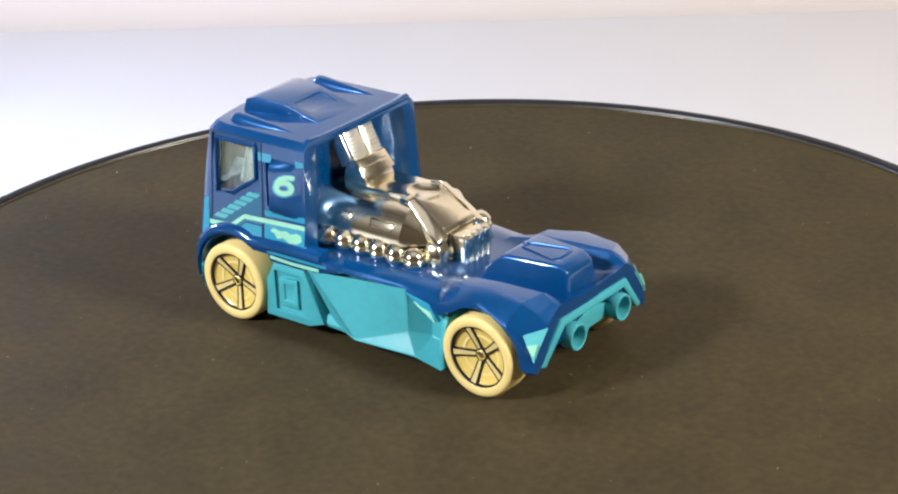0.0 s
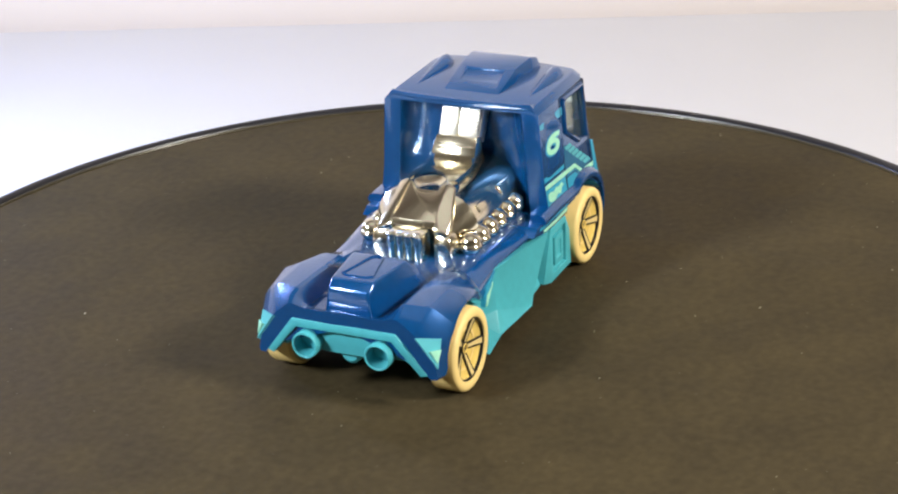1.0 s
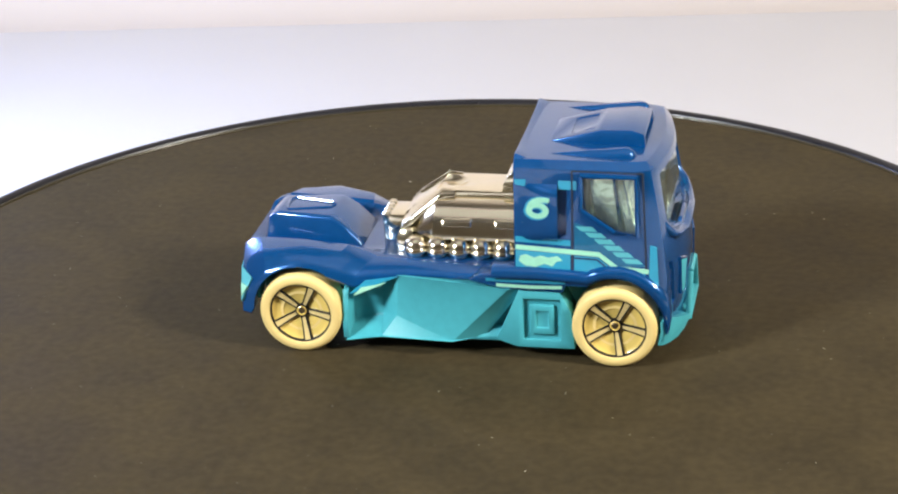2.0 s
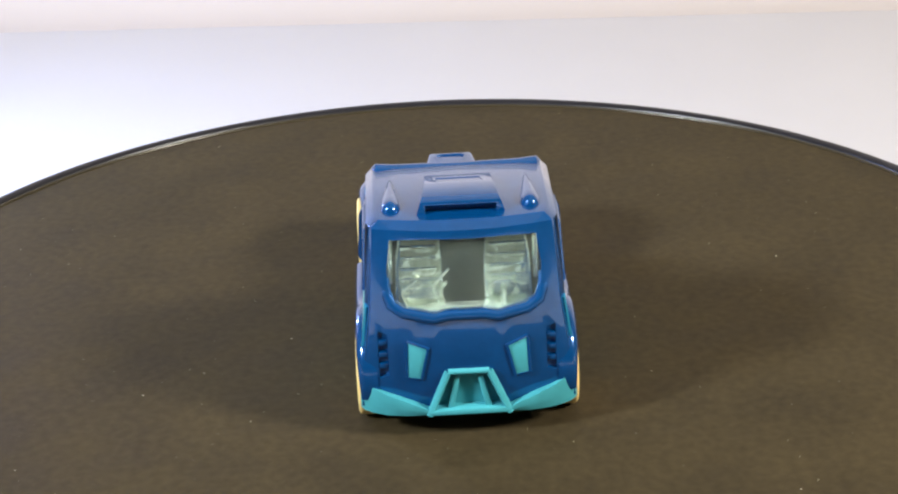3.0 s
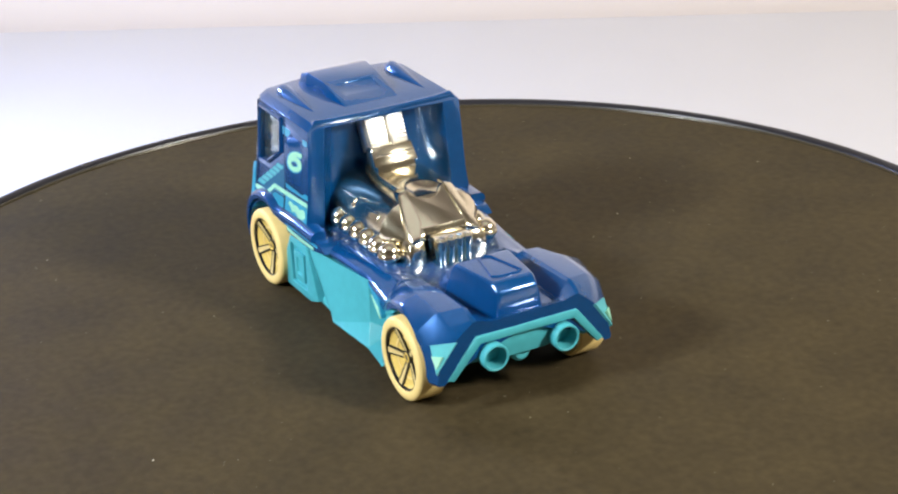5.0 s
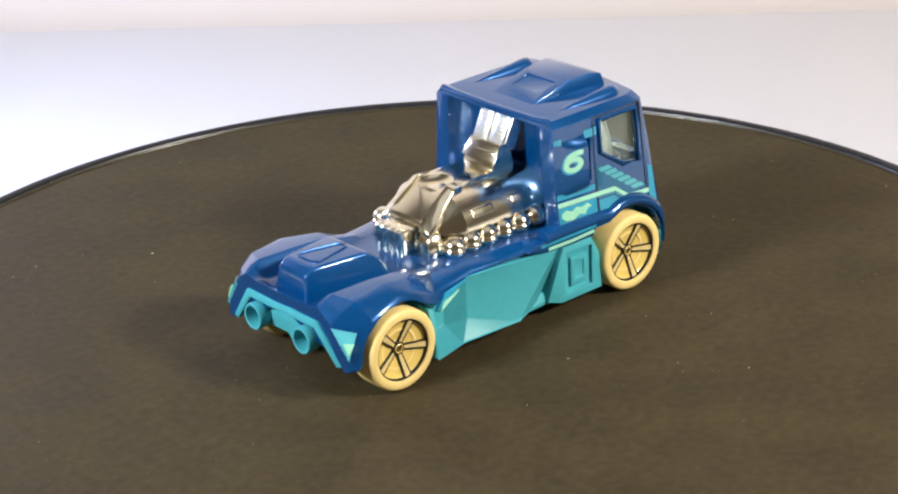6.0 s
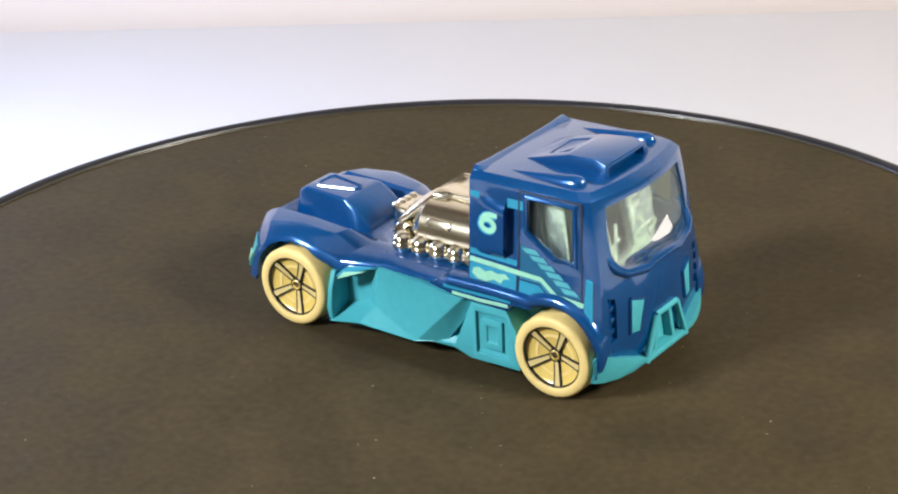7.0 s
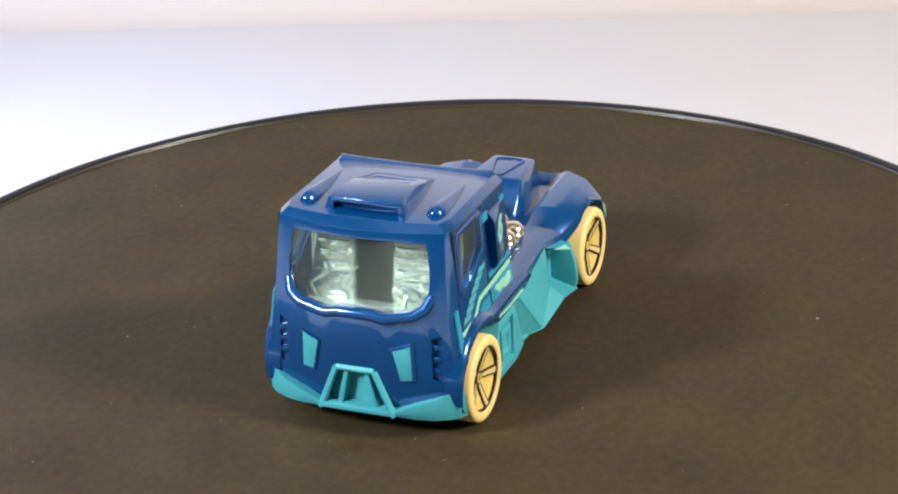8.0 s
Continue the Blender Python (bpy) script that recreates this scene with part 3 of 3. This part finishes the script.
def base(truck):
    """Teal plastic base: floor, skirts, boxes, bumper, grille, tail panel and pipes."""
    floor = part("base_plate", loft([[(x, y, z) for y, z in ((-w, lo), (w, lo), (w, 12.3), (-w, 12.3))] for x, w, lo in ((-33.5, 8.5, 8.5), (-31, 9.6, 6.0), (-17.2, 9.6, 3.4), (-9.6, 9.6, 3.2), (-8.6, 12.2, 3.2), (16.0, 12.8, 3.2), (17, 10.6, 3.2), (32.9, 10.4, 4.4))]), TEAL, truck, "matt teal plastic base", bevel=0.3)
    # faceted skirt between the wheels
    a, b, c, d = (8.6, 15.5, 12.3), (-9.4, 13.4, 12.8), (-9.8, 13.9, 6.0), (-0.6, 15.9, 2.9)
    e, f, g, h = (-17.6, 11.2, 9.8), (-17.4, 11.4, 3.7), (-17.6, 15.8, 2.3), (4.4, 14.4, 3.6)
    i, j, k, m = (10.2, 14.2, 11.6), (-12.2, 15.4, 2.95), (-12.4, 11.0, 11.8), (-12.6, 11.3, 5.0)
    bm = bmesh.new()
    outer = [bm.verts.new(v) for v in (a, b, c, d, e, f, g, h, i, j, k, m)]
    inner = [bm.verts.new((x, 9.4, z)) for x, y, z in (a, b, c, d, e, f, g, h, i, j, k)]
    A, B, C, D, E_, F, G, H_, I, J, K, M = outer
    for q in ((A, B, C, D), (M, F, G, J), (C, M, J), (C, J, D), (B, K, M, C), (K, E_, F, M), (A, D, H_, I)):
        bm.faces.new(q)
    edge = [0, 1, 10, 4, 5, 6, 9, 3, 7, 8]
    for k, n in zip(edge, edge[1:] + edge[:1]):
        bm.faces.new((outer[k], outer[n], inner[n], inner[k]))
    bm.faces.new([inner[k] for k in edge])
    pair("side_skirt", bm, TEAL, floor, bevel=0.18, angle=15)
    pair("skirt_end", loft([[(x, y, z) for y, z in ((9.6, 2.7), (15.6, 2.4), (15.9, 4.4), (15.4, 7.6), (14.4, 10.4), (9.6, 11.4))] for x in (-18.25, -17.3)]), TEAL, floor, bevel=0.2)
    pair("skirt_link", loft([[(9.8, y, z) for y, z in ((10, 2.6), (14.2, 2.6), (14.4, 3.4), (13.6, 4.6), (10, 4.8))], [(0.6, y, z) for y, z in ((10, 2.8), (14.8, 2.8), (15.0, 3.5), (14.2, 4.6), (10, 4.8))]]), TEAL, floor, bevel=0.2)
    # box behind the front wheel
    bm = prism([(10.0, 11.9), (16.4, 11.9), (18.2, 8.6), (18.7, 2.3), (9.6, 2.3), (6.4, 3.4)], "y", 10.5, 15.3)
    bm = cut(bm, box(10.7, 16.5, 14.7, 16, 3.6, 10.6))
    boxes = pair("side_box", bm, TEAL, floor, bevel=0.2)
    bm = box(11.7, 15.5, 14.2, 15.25, 4.6, 9.6)
    bm = cut(bm, box(12.7, 14.6, 14.95, 16, 5.7, 8.5))
    for o, ob in zip(boxes, (bm, flip(bm))):
        part("raised_square", ob, TEAL, o, bevel=0.18)
    # bumper wrapping round the front corners
    for s in (1, -1):
        rings = []
        for y, lo, hi, x in ((6.0, 4.0, 5.0, 35.9), (9, 3.8, 6.2, 35.6), (12, 3.7, 7.2, 34.8), (14.2, 3.7, 8.1, 33.7), (15.4, 3.8, 8.1, 32.8), (15.9, 4.0, 7.7, 32.2)):
            rings.append([(31.7, s * min(y, 14), lo), (x - 0.5, s * y, lo), (x, s * y, (lo + hi) / 2), (x - 0.1, s * y, hi), (31.7, s * min(y, 14), hi)])
        part("bumper", loft(rings), TEAL, floor, bevel=0.2, angle=40)
    # grille: a frame, a recessed plate and two slanting bars
    part("grille_back", prism([(-5.6, 3.4), (5.6, 3.4), (2.6, 10.8), (-2.6, 10.8)], "x", 33.0, 33.9), TEAL, floor)
    g = bmesh.new()
    for p, q, r in (((5.9, 4.0), (3.0, 10.9), 0.55), ((-5.9, 4.0), (-3.0, 10.9), 0.55), ((3.0, 10.9), (-3.0, 10.9), 0.5)):
        tube([(35.5, p[0], p[1]), (35.5, q[0], q[1])], r, 6, g)
    part("grille_frame", g, TEAL, floor, smooth=60)
    for s in (1, -1):
        part("grille_bar", loft([[(33.4, s * 2.4, 3.8), (35.3, s * 2.6, 3.8), (35.3, s * 3.6, 3.8), (33.4, s * 3.4, 3.8)], [(33.4, s * 0.9, 10.6), (35.3, s * 1.1, 10.6), (35.3, s * 1.9, 10.6), (33.4, s * 1.8, 10.6)]]), TEAL, floor, bevel=0.2)
    part("grille_foot", box(33.4, 36.0, -6.2, 6.2, 4.0, 5.0), TEAL, floor, bevel=0.3)
    # lamp inserts
    for s in (1, -1):
        poly = [(8.7, 15.6), (5.7, 14.6), (6.8, 9.7), (8.9, 9.9)]
        part("headlamp", loft([[(front(y, z) + d, s * y, z) for y, z in poly] for d in (-0.5, 0.22)]), TEAL, floor, "teal headlamp insert", bevel=0.12)
        ring = [(front(y, z) + 0.05, s * y, z) for y, z in poly + poly[:1]]
        part("headlamp_frame", tube(ring, 0.3, 6), BLUE, truck)
    # tail: lip, plate and pipes
    lip = [(-13.6, 6.4), (-8.7, 12.7), (8.7, 12.7), (13.6, 6.4)]
    inn = [(12.4, 6.1), (8.0, 11.4), (-8.0, 11.4), (-12.4, 6.1)]
    bm = prism(lip + inn, "x", -35.6, -33.6)
    for v in bm.verts:
        v.co.x += 0.7 * max(0, min(1, (abs(v.co.y) - 8.6) / 5.6))
    part("tail_lip", bm, TEAL, floor, bevel=0.15)
    bm = prism([(-13.0, 7.4), (-8.6, 12.6), (8.6, 12.6), (13.0, 7.4), (10.5, 7.4), (8.4, 8.4), (3.6, 7.4), (-3.6, 7.4), (-8.4, 8.4), (-10.5, 7.4)], "x", -34.5, -32.6)
    for v in bm.verts:
        v.co.x += 0.7 * max(0, min(1, (abs(v.co.y) - 8.6) / 5.6))
    part("tail_plate", bm, TEAL, floor, bevel=0.3)
    bm = lathe([(-33.6, 0), (-33.6, 1.2), (-33.2, 1.7), (-31, 1.9), (-31, 0)], 24, "x", (0, 0, 7.2))
    part("differential", bm, TEAL, floor)
    for s in (1, -1):
        prof = [(-32.4, 0), (-32.4, 2.0), (-34.3, 1.75), (-34.7, 2.15), (-36.5, 2.2), (-36.75, 2.1), (-36.8, 1.95), (-36.7, 1.75), (-34.2, 1.6), (-34.2, 0)]
        part("exhaust_pipe", lathe(prof, 28, "x", (0, s * 6.1, 9.0)), TEAL, floor, "teal round exhaust pipe", smooth=45)


def engine(truck):
    rings = []
    for x, k, t in ((13.0, 1.0, 0.0), (-4.6, 1.0, 0.0), (-5.3, 0.95, 0.5), (-8.6, 0.66, 3.4)):
        half = [(8.2 * k, 14.2), (7.8 * k, 16.6), (8.9 * k, 17.3), (8.75 * k, 18.4 - t * 0.3), (8.3 * k, 19.6 - t * 0.6), (7.5 * k, 20.8 - t * 0.8), (6.3 * k, 21.8 - t), (5.0 * k, 22.4 - t), (3.4 * k, 22.7 - t)]
        rings.append([(x, -y, z) for y, z in half] + [(x, y, z) for y, z in reversed(half)])
    block = part("engine_block", loft(rings), CHROME, truck, "shiny chrome engine block", smooth=32)
    # top plate with a broad oval dish, bending down at its nose
    prof = [(10.2, 23.5), (-3.8, 23.5), (-9.8, 19.6), (-10.2, 18.6), (-9.2, 18.2), (-3.6, 21.6), (10.2, 21.6)]
    bm = loft([[(x, y, z) for x, z in prof] for y in (-3.7, 3.7)])
    well = bmesh.new()
    bmesh.ops.create_uvsphere(well, u_segments=32, v_segments=24, radius=1, matrix=Matrix.Translation((-3.0, 0, 24.9)) @ Euler((0, radians(-16), 0)).to_matrix().to_4x4() @ Matrix.Diagonal((4.3, 3.4, 2.5, 1)))
    part("top_plate", cut(bm, well), CHROME, block, bevel=0.25)
    # rails that run down from the plate to the corner posts of the nose
    for s in (1, -1):
        rail = [[(-1.6, s * 3.3, 22.6), (-1.6, s * 4.6, 22.4), (-1.6, s * 4.5, 23.3), (-1.6, s * 3.3, 23.75)],
                [(-3.9, s * 3.3, 22.6), (-3.9, s * 5.1, 22.1), (-3.9, s * 4.9, 23.3), (-3.9, s * 3.3, 24.0)],
                [(-8.6, s * 3.5, 18.8), (-8.6, s * 6.3, 18.0), (-8.6, s * 6.0, 19.4), (-8.6, s * 3.5, 20.8)],
                [(-10.4, s * 3.5, 17.6), (-10.4, s * 6.3, 17.0), (-10.4, s * 6.0, 18.0), (-10.4, s * 3.5, 18.8)]]
        part("nose_rail", loft(rail), CHROME, block, bevel=0.25)
        post = [[(-11.2, s * 3.9, 13.8), (-11.2, s * 7.0, 13.8), (-8.2, s * 7.6, 13.8), (-8.2, s * 3.9, 13.8)],
                [(-11.0, s * 3.9, 16.4), (-11.0, s * 6.8, 16.4), (-8.2, s * 7.3, 16.4), (-8.2, s * 3.9, 16.4)],
                [(-10.4, s * 3.9, 17.9), (-10.4, s * 6.3, 17.6), (-8.4, s * 6.6, 17.9), (-8.4, s * 3.9, 18.2)]]
        part("corner_post", loft(post), CHROME, block, bevel=0.3)
    for s in (1, -1):
        for x0, x1 in ((-3.2, 1.6), (5.2, 10.2)):
            bm = loft([[(x0 + d, s * y, 19.2 + d * 0.8), (x1 - d, s * y, 19.2 + d * 0.8), (x1 - d, s * (y - 0.55), 20.5 - d * 0.8), (x0 + d, s * (y - 0.55), 20.5 - d * 0.8)] for y, d in ((7.4, 0), (8.5, 0), (8.68, 0.25))])
            part("side_rib", bm, CHROME, block, bevel=0.15)
        # row of bulging header pipes under the cover
        for k in range(6):
            x = -7.4 + 3.5 * k
            bm = lathe([(13.6, 0), (13.6, 1.2), (14.0, 1.38), (14.3, 1.2), (14.6, 1.55), (15.1, 1.85), (15.6, 1.9), (15.9, 1.62), (16.1, 1.8), (16.6, 1.72), (17.1, 1.25), (17.5, 0.8), (17.6, 0)], 24, "z", (x, s * 8.7, 0))
            part("header_pipe", bm, CHROME, block, smooth=50)
    # pump at the nose
    bm = box(-13.2, -10.0, -3.0, 3.0, 13.8, 18.6)
    part("pump", bm, CHROME, block, bevel=0.4)
    for y in (-2.25, -0.75, 0.75, 2.25):
        part("pump_tube", lathe([(13.4, 0), (13.4, 0.7), (16.6, 0.7), (16.8, 0.82), (18.5, 0.82), (18.9, 0.5), (18.9, 0)], 16, "z", (-13.3, y, 0)), CHROME, block)
    # intake standing against the cab
    bm = loft([[(8.4, -3.6, 26.6), (8.4, 3.6, 26.6), (10.8, 3.6, 25.6), (10.8, -3.6, 25.6)], [(11.0, -3.8, 32.0), (11.0, 3.8, 32.0), (13.2, 3.8, 31.0), (13.2, -3.8, 31.0)]])
    part("intake", bm, SILVER, block, bevel=0.25)
    for s in (1, -1):
        bm = loft([[(7.9, s * 0.35, 26.9), (7.9, s * 3.4, 26.9), (8.7, s * 3.4, 26.6), (8.7, s * 0.35, 26.6)], [(10.4, s * 0.35, 32.0), (10.4, s * 3.5, 32.0), (11.2, s * 3.5, 31.6), (11.2, s * 0.35, 31.6)]])
        plate = part("intake_plate", bm, SILVER, block, bevel=0.2)
        for k in range(9):
            t = (k + 0.6) / 9
            x, z = 7.85 + 2.5 * t, 26.95 + 5.05 * t
            part("plate_rib", tube([(x, s * 1.5, z), (x, s * 3.3, z)], 0.16, 5), SILVER, plate)
    part("intake_lip", loft([[(5.8, -3.9, 24.6), (5.8, 3.9, 24.6), (9.6, 3.9, 24.0), (9.6, -3.9, 24.0)], [(7.6, -3.6, 27.3), (7.6, 3.6, 27.3), (9.6, 3.6, 27.3), (9.6, -3.6, 27.3)]]), CHROME, block, bevel=0.2)
    part("intake_neck", loft([[(5.6, -3.5, 23.2), (5.6, 3.5, 23.2), (10.8, 3.5, 23.2), (10.8, -3.5, 23.2)], [(6.6, -3.2, 26.2), (6.6, 3.2, 26.2), (10.2, 3.2, 26.2), (10.2, -3.2, 26.2)]]), CHROME, block, bevel=0.25)


def wheel(truck, x, s, spin):
    """A wheel whose rim is dished: its hub lies deeper than its edge."""
    R = 6.62
    outer = [(11.6, 3), (11.6, R - 0.4), (12.0, R), (15.8, R), (16.15, R - 0.15), (16.35, R - 0.5), (16.4, 5.3), (16.25, 5.05), (15.7, 4.95), (15.2, 4.9), (15.2, 3)]
    hub = new("wheel")
    hub.parent = truck
    hub.matrix_local = pose(x * MM, 0, R * MM, 0, spin, 0)
    def add(name, bm, mat, **kw):
        return part(name, bm if s > 0 else flip(bm), mat, hub, **kw)
    def dish(r):
        return 14.75 + 1.1 * (r / 4.9) ** 1.3
    add("tyre", lathe(outer, 64, "y"), TYRE, label="cream plastic tyre")
    add("rim", lathe([(14.6, 0), (14.6, 1.0)] + [(dish(r) - 0.25, r) for r in (1.6, 2.4, 3.2, 4.0, 4.6)] + [(15.95, 4.97), (15.2, 5.05)], 48, "y"), RIM, label="yellow dished rim")
    add("rim_line", lathe([(15.6, 4.72), (16.05, 4.78), (16.12, 4.95), (15.9, 5.0)], 48, "y"), BLACK)
    for k in range(5):
        a = radians(72 * k + 18)
        m = Matrix.Rotation(-a, 4, "Y")
        steps = (1.0, 2.2, 3.5, 4.8)
        bm = loft([[(r, dish(r) - 0.4, -w), (r, dish(r) + 0.12, -w + 0.03), (r, dish(r) + 0.12, w - 0.03), (r, dish(r) - 0.4, w)] for r, w in zip(steps, (0.3, 0.36, 0.42, 0.5))])
        bmesh.ops.transform(bm, matrix=m, verts=bm.verts)
        add("spoke", bm, SPOKE)
        for t in (1, -1):
            line = loft([[(r, dish(r) - 0.4, t * w - 0.11), (r, dish(r) + 0.16, t * w - 0.11), (r, dish(r) + 0.16, t * w + 0.11), (r, dish(r) - 0.4, t * w + 0.11)] for r, w in zip(steps, (0.36, 0.43, 0.5, 0.6))])
            bmesh.ops.transform(line, matrix=m, verts=line.verts)
            add("spoke_line", line, BLACK)
    add("hub_ring", lathe([(14.6, 0.8), (15.2, 0.85), (15.2, 1.05), (14.6, 1.15)], 24, "y"), BLACK)
    add("hub_cap", lathe([(14.7, 0.86), (15.25, 0.82), (15.35, 0.68), (15.1, 0.56)], 24, "y"), RIM)
    add("axle_end", lathe([(15.0, 0.55), (15.2, 0.4), (15.25, 0)], 16, "y"), AXLE)
    return hub


def toy_truck():
    truck = new("toy_truck")
    tagged(truck, "blue and teal die-cast toy truck with chrome engine and cream wheels", "toy truck")
    body = cab(truck)
    prints(truck, body)
    rear_body(truck)
    base(truck)
    engine(truck)
    for x, s, spin in ((25, 1, -26), (25, -1, -46), (-25, 1, -50), (-25, -1, -47)):
        wheel(truck, x, s, spin)
    for x in (25, -25):
        part("axle", lathe([(-13, 0), (-13, 1.1), (13, 1.1), (13, 0)], 16, "y", (x, 0, 6.62)), CHROME, truck)
    return truck


setting()
TABLE = turntable()
TRUCK = toy_truck()


def motions():
    """The plate turns at a steady pace and carries the truck round with it."""
    rows_plate, rows_truck = [], []
    for k in range(81):
        t = k / 10
        a = 8.7473 - 1.3405 * t
        c, s = math.cos(a), math.sin(a)
        x, y = 0.00444, 0.00237
        rows_plate.append((t, pose(-0.0004, 0, 0, 0, 0, math.degrees(a))))
        rows_truck.append((t, pose(c * x - s * y, s * x + c * y, 0, 0, 0, math.degrees(a))))
    walk(TABLE, rows_plate)
    walk(TRUCK, rows_truck)


motions()
